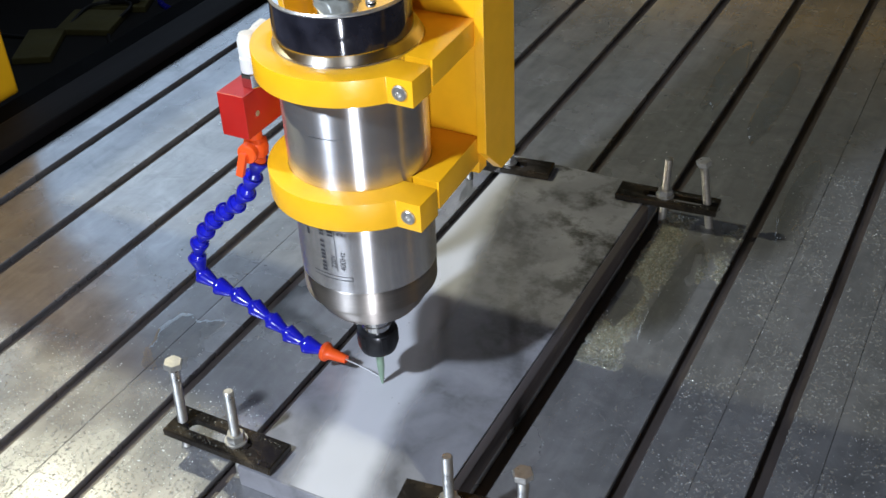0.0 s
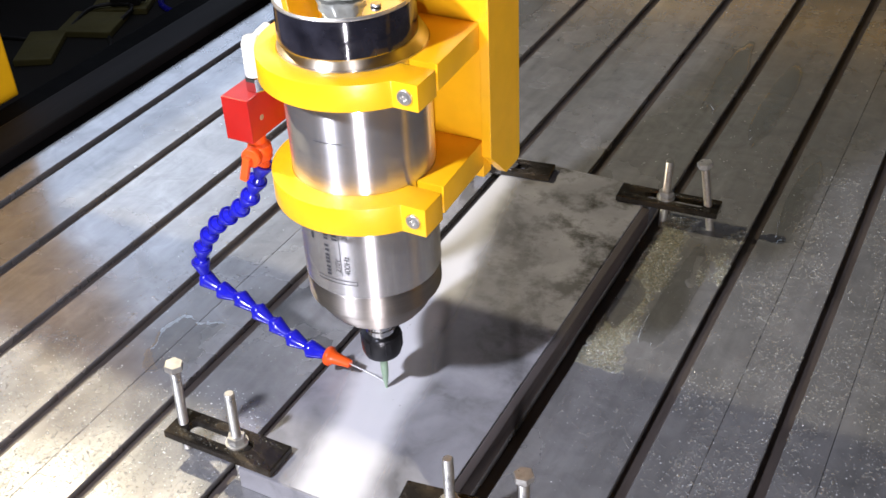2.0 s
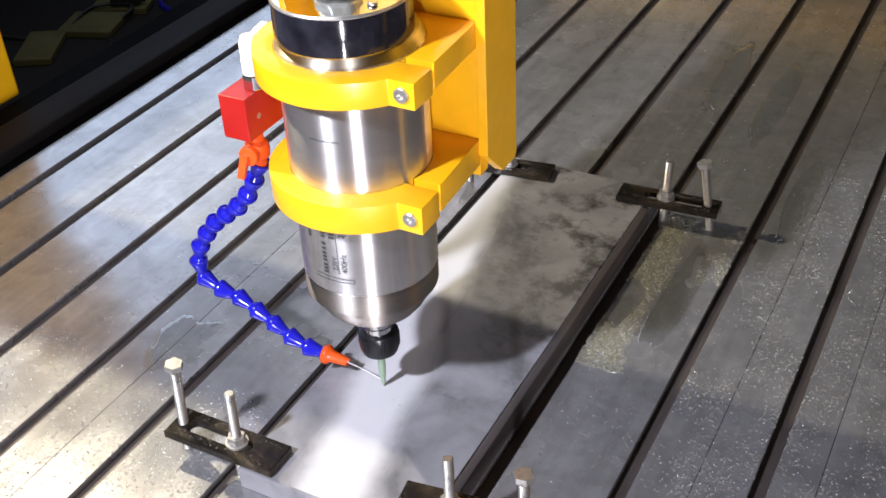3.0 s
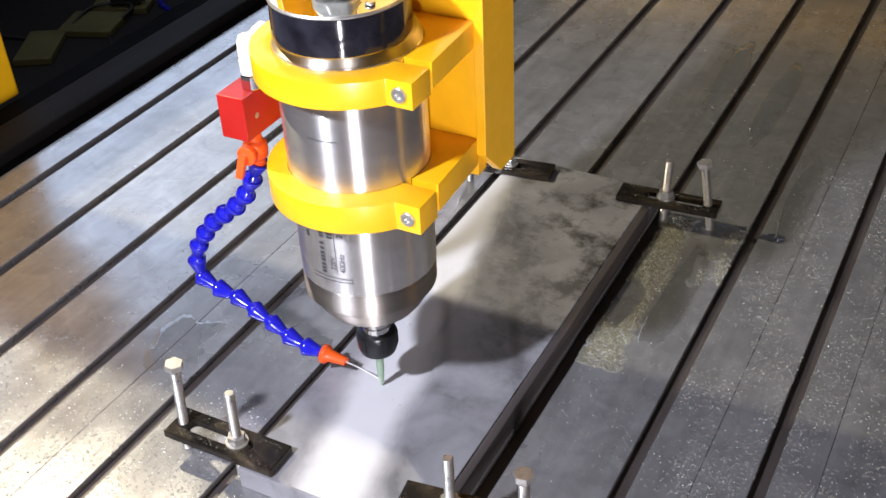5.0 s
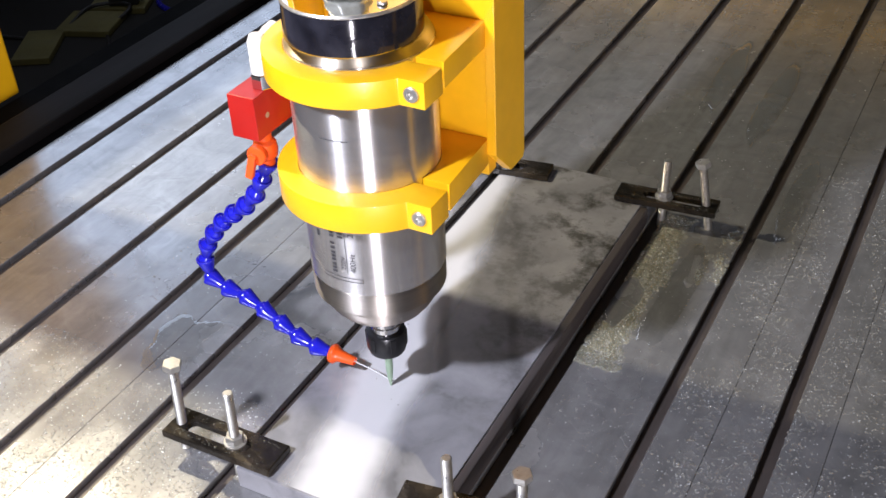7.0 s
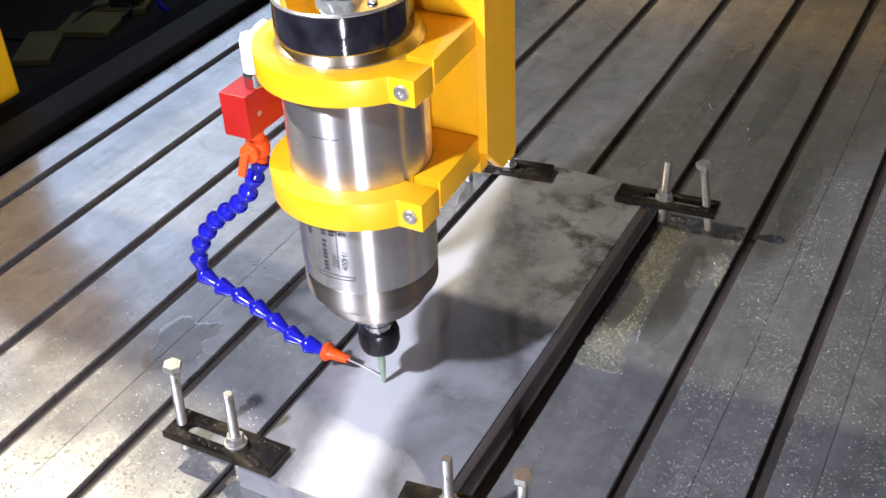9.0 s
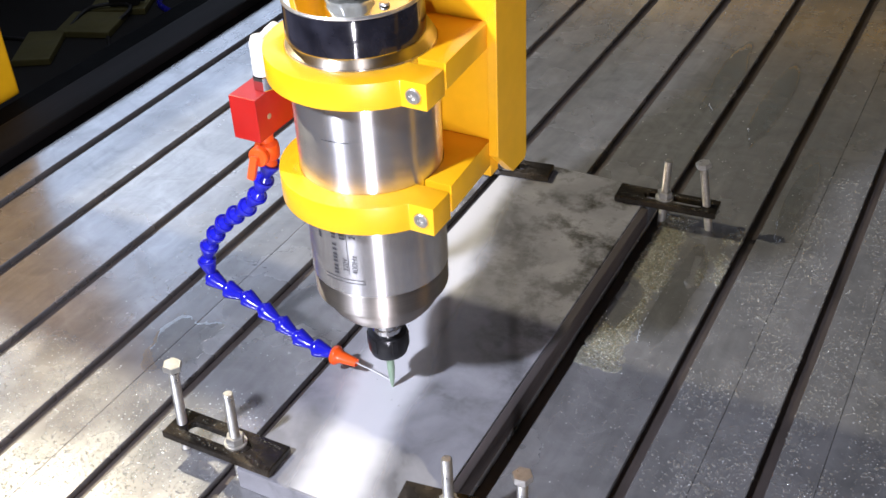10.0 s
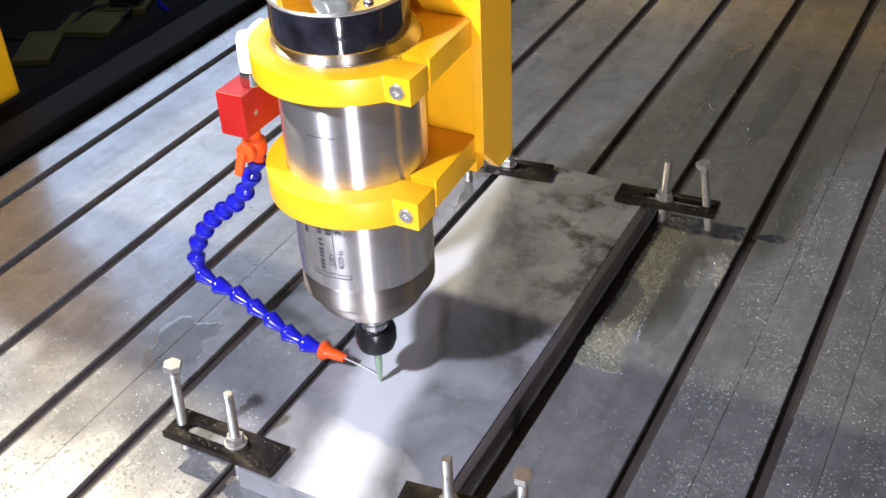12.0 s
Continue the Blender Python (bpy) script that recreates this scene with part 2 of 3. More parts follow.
# ---------------------------------------------------------------- mesh tools
def part(name, bm, mat, parent=None, label="", smooth=False, at=None):
    if smooth:
        for f in bm.faces:
            f.smooth = True
        for e in bm.edges:
            if len(e.link_faces) == 2 and e.calc_face_angle(0) > 0.6:
                e.smooth = False
    me = bpy.data.meshes.new(name)
    bm.to_mesh(me)
    bm.free()
    me.materials.append(mat)
    ob = new(name, me)
    if parent:
        ob.parent = parent
    if at is not None:
        ob.matrix_basis = at
    if label:
        tagged(ob, label)
    return ob


def share(name, source, parent, at):
    ob = new(name, source.data)
    ob.parent, ob.matrix_basis = parent, at
    return ob


def box(x0, x1, y0, y1, z0, z1, bevel=0.0, bm=None, seg=2):
    bm = bm or bmesh.new()
    r = bmesh.ops.create_cube(bm, size=1.0, matrix=Matrix.Translation(((x0 + x1) / 2, (y0 + y1) / 2, (z0 + z1) / 2)) @
                              Matrix.Diagonal((x1 - x0, y1 - y0, z1 - z0, 1)))
    if bevel:
        es = list({e for v in r["verts"] for e in v.link_edges})
        bmesh.ops.bevel(bm, geom=es, offset=bevel, segments=seg, affect="EDGES", profile=0.6)
    return bm


def lathe(profile, n=64, bm=None, m=None):
    """Turned solid round z; profile: radius and height, from one end of the axis to the other."""
    bm = bm or bmesh.new()
    m = m or Matrix()
    rings = []
    for r, z in profile:
        if r < 1e-6:
            rings.append([bm.verts.new(m @ Vector((0, 0, z)))])
        else:
            rings.append([bm.verts.new(m @ Vector((r * math.cos(a), r * math.sin(a), z))) for a in (2 * math.pi * k / n for k in range(n))])
    for a, b in zip(rings, rings[1:]):
        for k in range(n):
            j = (k + 1) % n
            if len(a) == 1 and len(b) > 1:
                bm.faces.new((a[0], b[j], b[k]))
            elif len(b) == 1 and len(a) > 1:
                bm.faces.new((a[k], a[j], b[0]))
            elif len(a) > 1:
                bm.faces.new((a[k], a[j], b[j], b[k]))
    bmesh.ops.recalc_face_normals(bm, faces=bm.faces)
    return bm


def prism(outline, lo, hi, axis="z", bevel=0.0):
    """A flat outline drawn out along an axis: z takes (x, y), x takes (y, z), y takes (x, z)."""
    bm = bmesh.new()
    place = {"z": lambda a, b, h: (a, b, h), "x": lambda a, b, h: (h, a, b), "y": lambda a, b, h: (a, h, b)}[axis]
    low = [bm.verts.new(place(a, b, lo)) for a, b in outline]
    high = [bm.verts.new(place(a, b, hi)) for a, b in outline]
    bm.faces.new(low)
    bm.faces.new(high)
    for k in range(len(low)):
        j = (k + 1) % len(low)
        bm.faces.new((low[k], low[j], high[j], high[k]))
    bmesh.ops.recalc_face_normals(bm, faces=bm.faces)
    if bevel:
        es = [e for e in bm.edges if len(e.link_faces) == 2 and e.calc_face_angle(0) > 0.7]
        bmesh.ops.bevel(bm, geom=es, offset=bevel, segments=2, affect="EDGES", profile=0.6)
    return bm


def arc(cx, cy, r, a0, a1, n):
    return [(cx + r * math.cos(radians(a0 + (a1 - a0) * k / n)), cy + r * math.sin(radians(a0 + (a1 - a0) * k / n))) for k in range(n + 1)]


def along(a, b):
    """The pose at a whose z points to b."""
    a, b = Vector(a), Vector(b)
    return Matrix.Translation(a) @ (b - a).to_track_quat("Z", "Y").to_matrix().to_4x4()


def tube(points, r, n=12, bm=None):
    bm = bm or bmesh.new()
    pts = [Vector(p) for p in points]
    rings = []
    for k, p in enumerate(pts):
        d = (pts[min(k + 1, len(pts) - 1)] - pts[max(k - 1, 0)]).normalized()
        q = d.to_track_quat("Z", "Y").to_matrix()
        rings.append([bm.verts.new(p + q @ Vector((r * math.cos(a), r * math.sin(a), 0))) for a in (2 * math.pi * i / n for i in range(n))])
    for a, b in zip(rings, rings[1:]):
        for k in range(n):
            bm.faces.new((a[k], a[(k + 1) % n], b[(k + 1) % n], b[k]))
    bm.faces.new(rings[0])
    bm.faces.new(rings[-1])
    bmesh.ops.recalc_face_normals(bm, faces=bm.faces)
    return bm


def spline(points, n):
    """n + 1 points at even steps along a smooth line through the given ones."""
    p = [Vector(q) for q in points]
    p = [2 * p[0] - p[1], *p, 2 * p[-1] - p[-2]]
    fine = []
    for i in range(1, len(p) - 2):
        for k in range(40):
            t = k / 40
            fine.append(0.5 * (2 * p[i] + (p[i + 1] - p[i - 1]) * t + (2 * p[i - 1] - 5 * p[i] + 4 * p[i + 1] - p[i + 2]) * t * t +
                               (3 * p[i] - p[i - 1] - 3 * p[i + 1] + p[i + 2]) * t ** 3))
    fine.append(p[-2])
    dist = [0.0]
    for a, b in zip(fine, fine[1:]):
        dist.append(dist[-1] + (b - a).length)
    out = []
    for k in range(n + 1):
        want = dist[-1] * k / n
        i = max(j for j in range(len(dist)) if dist[j] <= want + 1e-9)
        i = min(i, len(fine) - 2)
        f = (want - dist[i]) / max(1e-9, dist[i + 1] - dist[i])
        out.append(fine[i].lerp(fine[i + 1], f))
    return out


# ---------------------------------------------------------------- the workshop round the machine
FLOOR_Z = -0.75


def workshop():
    tagged(part("floor", box(-3, 5, -5, 6, FLOOR_Z - 0.1, FLOOR_Z), CONCRETE), "dark grey concrete workshop floor", "floor", kind="structure")
    tagged(part("ceiling", box(-3, 5, -5, 6, 3.6, 3.7), CEILING), "dim grey workshop ceiling", "ceiling", kind="structure")
    # the west wall is open for a long window
    bm = box(-3.2, -3, -5, 6, FLOOR_Z, 1.25)
    box(-3.2, -3, -5, 6, 2.95, 3.6, bm=bm)
    box(-3.2, -3, -5, 1.5, 1.25, 2.95, bm=bm)
    box(-3.2, -3, 4.6, 6, 1.25, 2.95, bm=bm)
    tagged(part("wall_west", bm, WALL), "grey workshop wall with a long window opening", "wall", kind="structure")
    tagged(part("wall_east", box(5, 5.2, -5, 6, FLOOR_Z, 3.6), WALL), "plain grey workshop wall", "wall", kind="structure")
    tagged(part("wall_south", box(-3, 5, -5.2, -5, FLOOR_Z, 3.6), WALL), "plain grey workshop wall", "wall", kind="structure")
    tagged(part("wall_north", box(-3, 5, 6, 6.2, FLOOR_Z, 3.6), BOUNCE_WALL), "plain grey workshop wall", "wall", kind="structure")
    tagged(part("backdrop", box(-3.4, -3.35, 1.3, 4.8, 1.1, 3.1), glow("daylight", (0.62, 0.80, 1.0), 2.1)), "pale daylight outside the window", "backdrop",
           kind="structure")


workshop()

# ---------------------------------------------------------------- machine bed
PITCH, SLOT0, NECK = 0.0916, -0.5296, 0.0122
BED_Y0, BED_Y1 = -1.3, 1.7
JOINTS = {3: 0.49, 8: 0.51, 9: 0.42}


def bed():
    base = new("machine_bed")
    tagged(base, "wet milled aluminium slotted bed of a router", "machine bed", kind="structure")
    part("slot_floor", box(-0.573, 1.32, BED_Y0, BED_Y1, -0.05, -0.0068), SLOT, base, "dark oily slot bottoms")

    def plank(x0, x1, left_slot, right_slot):
        a, b = 0.0004 if left_slot else 0.00012, 0.0004 if right_slot else 0.00012
        pts = [(x0 + a, 0), (x1 - b, 0), (x1, -b)]
        pts += [(x1, -0.0067), (x0, -0.0067)]
        pts += [(x0, -a)]
        part("plank", prism(pts, BED_Y0, BED_Y1, "y"), ALU, base)

    plank(-0.573, SLOT0 - NECK / 2, False, True)
    for k in range(20):
        a, b = SLOT0 + k * PITCH + NECK / 2, SLOT0 + (k + 1) * PITCH - NECK / 2
        if k in JOINTS:
            m = SLOT0 + (k + JOINTS[k]) * PITCH
            plank(a, m - 0.00025, True, False)
            plank(m + 0.00025, b, False, True)
        else:
            plank(a, b, True, True)
    rail = part("side_rail", box(-0.70, -0.5745, BED_Y0, BED_Y1, -0.12, -0.002, 0.004), RAIL, None)
    tagged(rail, "black painted side rail along the bed", "side rail", kind="structure")
    part("rail_lip", box(-0.64, -0.588, BED_Y0, BED_Y1, -0.0015, 0.014, 0.003), RAILTOP, rail, "worn dark grey rail top")
    part("end_beam", box(-0.6, 1.4, 1.74, 1.82, 0.34, 0.43, 0.004), YELLOW, rail, "yellow end beam")
    for x in (-0.6, 1.32):
        part("end_post", box(x, x + 0.08, 1.745, 1.815, -0.70, 0.339, 0.003), YELLOW, rail, "yellow end post")
    part("rail_skirt", box(-0.72, -0.70, BED_Y0, BED_Y1, -0.70, -0.06, 0.002), RAIL, rail)


bed()

# ---------------------------------------------------------------- marble slab and its clamps
def slab():
    bm = box(-0.0555, 0.0975, -0.125, 0.372, 0.0, 0.02, 0.0012)
    tagged(part("marble_slab", bm, MARBLE), "wet white marble slab with grey veins on the bed", "marble slab")


slab()


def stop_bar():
    """An added dark strip along the slab's long side, in place of its shade."""
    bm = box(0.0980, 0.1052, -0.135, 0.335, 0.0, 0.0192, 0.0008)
    tagged(part("stop_bar", bm, SHADE_BAR), "dark strip standing in for the slab's shaded side", "steel strip")


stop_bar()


def milky_material():
    """White marble mud: opaque along the middle of the run, thinning out to nothing at its uneven sides."""
    m = bpy.data.materials.new("milky_marble_slurry")
    m.use_nodes = True
    nt = m.node_tree
    b = nt.nodes["Principled BSDF"]
    b.inputs["Roughness"].default_value = 0.42
    b.inputs["Specular IOR Level"].default_value = 0.3

    def node(kind, **values):
        n = nt.nodes.new(kind)
        for key, v in values.items():
            n.inputs[key.replace("_", " ")].default_value = v
        return n

    co = nt.nodes.new("ShaderNodeTexCoord")
    xyz = nt.nodes.new("ShaderNodeSeparateXYZ")
    nt.links.new(co.outputs["Object"], xyz.inputs[0])
    wide, fine = node("ShaderNodeTexNoise", Scale=14, Detail=3), node("ShaderNodeTexNoise", Scale=90, Detail=5)
    for n in (wide, fine):
        nt.links.new(co.outputs["Object"], n.inputs["Vector"])
    side = nt.nodes.new("ShaderNodeMath")
    side.operation = "ABSOLUTE"
    nt.links.new(xyz.outputs["X"], side.inputs[0])
    last = side
    for n, gain in ((wide, 0.026), (fine, 0.004)):
        ma = nt.nodes.new("ShaderNodeMath")
        ma.operation = "MULTIPLY_ADD"
        ma.inputs[1].default_value = gain
        nt.links.new(n.outputs[0], ma.inputs[0])
        nt.links.new(last.outputs[0], ma.inputs[2])
        last = ma
    cover = node("ShaderNodeMapRange", From_Min=0.030, From_Max=0.056, To_Min=0.85, To_Max=0.0)
    cover.interpolation_type = "SMOOTHSTEP"
    nt.links.new(last.outputs[0], cover.inputs["Value"])
    tone = nt.nodes.new("ShaderNodeMix")
    tone.data_type = "RGBA"
    tone.inputs[6].default_value, tone.inputs[7].default_value = (0.66, 0.66, 0.68, 1), (0.76, 0.76, 0.775, 1)
    nt.links.new(wide.outputs[0], tone.inputs[0])
    nt.links.new(tone.outputs[2], b.inputs["Base Color"])
    clear, mix = nt.nodes.new("ShaderNodeBsdfTransparent"), nt.nodes.new("ShaderNodeMixShader")
    nt.links.new(cover.outputs[0], mix.inputs[0])
    nt.links.new(clear.outputs[0], mix.inputs[1])
    nt.links.new(b.outputs[0], mix.inputs[2])
    nt.links.new(mix.outputs[0], nt.nodes["Material Output"].inputs[0])
    return m


def slurry_run():
    """The white mud that the coolant carries along the slab from the cutter; its own y runs along the flow."""
    turn = pose(0, 0, 0, 0, 0, 11.64)
    back = turn.inverted()
    bm = bmesh.new()
    rows = []
    for k in range(63):
        y = -0.1235 + k * 0.008 * 0.994
        mid = -0.0005 - 0.206 * y
        a, b = max(-0.0540, mid - 0.05), min(0.0960, mid + 0.05)
        rows.append([bm.verts.new(back @ Vector((a + (b - a) * i / 8, y, 0.02035))) for i in range(9)])
    for p, q in zip(rows, rows[1:]):
        for i in range(8):
            bm.faces.new((p[i], p[i + 1], q[i + 1], q[i]))
    ob = part("slurry_run", bm, milky_material(), None, "", True, turn)
    tagged(ob, "milky white marble slurry running along the wet slab", "slurry", kind="stuff")


slurry_run()


def hexagon(r, h, z0=0.0, chamfer=0.0008):
    return lathe([(0, z0), (r * 0.94, z0), (r, z0 + chamfer), (r, z0 + h - chamfer), (r * 0.92, z0 + h), (0, z0 + h)], 6)


def threaded(r, z0, z1, bm=None):
    pts, z, k = [(0, z0)], z0, 0
    while z < z1:
        pts.append((r if k % 2 else r * 0.84, z))
        z += 0.0007
        k += 1
    pts += [(r * 0.8, z1), (0, z1)]
    return lathe(pts, 14, bm)


def clamp(length, width, at, stud_x, stud_h, stud_tilt, jack_x, jack_h, jack_tilt, label):
    """A slotted strap: stud with washer and nut towards the slab, hex-headed jack bolt at its tail. x runs from tail to nose."""
    top = new("hold_down_clamp")
    top.matrix_basis = at
    tagged(top, label, "clamp", group="clamps round the slab")
    z0, z1 = 0.0205, 0.0272
    # strap with a long hole through it
    h, w = length / 2, width / 2
    sx0, sx1, sr = -length * 0.30, length * 0.18, 0.0055
    bm = bmesh.new()
    ring_in = arc(sx0, 0, sr, 270, 90, 8) + arc(sx1, 0, sr, 90, -90, 8)
    ring_out = []
    for k, (x, y) in enumerate(ring_in):
        if k == 0:
            ring_out.append((-h, -w))
        elif k < 8:
            ring_out.append((-h, w * (k - 4) / 4 if k != 4 else 0))
        elif k == 8:
            ring_out.append((-h, w))
        elif k == 9:
            ring_out.append((h, w))
        elif k < 17:
            ring_out.append((h, -w * (k - 13) / 4))
        else:
            ring_out.append((h, -w))
    lev = []
    for z in (z0, z1):
        lev.append(([bm.verts.new((x, y, z)) for x, y in ring_in], [bm.verts.new((x, y, z)) for x, y in ring_out]))
    n = len(ring_in)
    for k in range(n):
        j = (k + 1) % n
        for i, o in lev:
            bm.faces.new((i[k], i[j], o[j], o[k]))
        bm.faces.new((lev[0][0][k], lev[0][0][j], lev[1][0][j], lev[1][0][k]))
        bm.faces.new((lev[0][1][k], lev[0][1][j], lev[1][1][j], lev[1][1][k]))
    bmesh.ops.recalc_face_normals(bm, faces=bm.faces)
    es = [e for e in bm.edges if len(e.link_faces) == 2 and e.calc_face_angle(0) > 0.9]
    bmesh.ops.bevel(bm, geom=es, offset=0.0009, segments=1, affect="EDGES")
    part("strap", bm, PLATE, top, "oily black steel strap")
    lean = pose(stud_x, 0, 0, *stud_tilt, 0)
    stud = part("stud", threaded(0.0040, -0.020, stud_h), ZINC, top, "zinc-plated threaded stud", True, lean)
    part("washer", lathe([(0.0042, z1), (0.0088, z1), (0.0088, z1 + 0.0015), (0.0042, z1 + 0.0015), (0.0042, z1)], 28), ZINC, stud)
    part("nut", hexagon(0.0072, 0.0062, z1 + 0.0016), ZINC, stud)
    lean = pose(jack_x, 0, 0, *jack_tilt, 0)
    jack = part("jack_bolt", threaded(0.0040, 0.0, jack_h - 0.0055), ZINC, top, "zinc-plated hex bolt", True, lean)
    part("bolt_head", hexagon(0.0075, 0.0055, jack_h - 0.0055), ZINC, jack)
    return top


clamp(0.100, 0.030, pose(-0.0765, -0.1085, 0, 0, 0, 0), 0.009, 0.078, (0, 2), -0.043, 0.089, (0, 3.5), "oily black clamp pressing on the marble's front corner")
clamp(0.100, 0.026, pose(0.1195, 0.3495, 0, 0, 0, 184), 0.004, 0.069, (0, -2), -0.043, 0.075, (0, 9), "oily black clamp pressing on the marble's far corner")
clamp(0.100, 0.026, pose(-0.0545, 0.3445, 0, 0, 0, 8), 0.004, 0.052, (0, 0), -0.040, 0.060, (0, 0), "oily black clamp on the marble behind the spindle")
clamp(0.100, 0.028, pose(0.1205, -0.0925, 0, 0, 0, 188), 0.012, 0.074, (0, 0), -0.042, 0.076, (0, 0), "oily black clamp beside the marble's near edge")

# ---------------------------------------------------------------- water on the bed
def in_slot(x, margin=0.006):
    f = (x - SLOT0) / PITCH
    return abs(f - round(f)) * PITCH < margin


def droplets(name, label, count, region, sizes, seed, z=0.0, keep=lambda x, y: True, liquid=None):
    """Flattened beads of water strewn over a stretch of the bed."""
    rnd = random.Random(seed)
    verts, faces = [], []
    x0, x1, y0, y1 = region
    done = tries = 0
    while done < count and tries < count * 30:
        tries += 1
        x, y = rnd.uniform(x0, x1), rnd.uniform(y0, y1)
        if (z == 0.0 and in_slot(x)) or not keep(x, y):
            continue
        r = sizes[0] * (sizes[1] / sizes[0]) ** (rnd.random() ** 2.2)
        base, n = len(verts), 8
        sx, sy, turn = rnd.uniform(0.75, 1.3), rnd.uniform(0.75, 1.3), rnd.random() * 6
        for rr, hh in ((1.0, 0.0), (0.78, 0.30), (0.42, 0.47)):
            for k in range(n):
                a = 2 * math.pi * k / n
                px, py = rr * r * sx * math.cos(a), rr * r * sy * math.sin(a)
                verts.append((x + px * math.cos(turn) - py * math.sin(turn), y + px * math.sin(turn) + py * math.cos(turn), z + 0.0001 + hh * r))
        verts.append((x, y, z + 0.0001 + 0.52 * r))
        for lev in (0, 1):
            for k in range(n):
                j = (k + 1) % n
                faces.append((base + lev * n + k, base + lev * n + j, base + (lev + 1) * n + j, base + (lev + 1) * n + k))
        for k in range(n):
            faces.append((base + 2 * n + k, base + 2 * n + (k + 1) % n, base + 3 * n))
        done += 1
    me = bpy.data.meshes.new(name)
    me.from_pydata(verts, [], faces)
    me.shade_smooth()
    me.materials.append(liquid or SLURRY)
    return tagged(new(name, me), label, "water drops", kind="stuff")


def patch(cx, cy, rx, ry, seed, wobble=0.35):
    """A test for being inside an uneven blot."""
    def test(x, y):
        a = math.atan2((y - cy) / ry, (x - cx) / rx)
        edge = 1 + wobble * noise.noise(Vector((math.cos(a) * 1.6 + seed, math.sin(a) * 1.6, seed * 0.37)))
        return math.hypot((x - cx) / rx, (y - cy) / ry) < edge
    return test


def puddle(cx, cy, rx, ry, seed, label, wobble=0.35, n=72, h=0.0005):
    """A thin sheet of water with a rounded, uneven rim."""
    bm = bmesh.new()
    rings = []
    for f, z in ((1.0, 0.00015), (0.975, h * 0.62), (0.93, h * 0.9), (0.86, h), (0.5, h * 0.96)):
        ring = []
        for k in range(n):
            a = 2 * math.pi * k / n
            e = 1 + wobble * noise.noise(Vector((math.cos(a) * 1.6 + seed, math.sin(a) * 1.6, seed * 0.37))) + \
                0.10 * noise.noise(Vector((math.cos(a) * 7 + seed, math.sin(a) * 7, 3.1)))
            ring.append(bm.verts.new((cx + rx * e * f * math.cos(a), cy + ry * e * f * math.sin(a), z)))
        rings.append(ring)
    mid = bm.verts.new((cx, cy, h * 0.96))
    for a, b in zip(rings, rings[1:]):
        for k in range(n):
            bm.faces.new((a[k], a[(k + 1) % n], b[(k + 1) % n], b[k]))
    for k in range(n):
        bm.faces.new((rings[-1][k], rings[-1][(k + 1) % n], mid))
    bmesh.ops.recalc_face_normals(bm, faces=bm.faces)
    tagged(part("puddle", bm, WATER, None, "", True), label, "puddle", group="puddles on the bed")


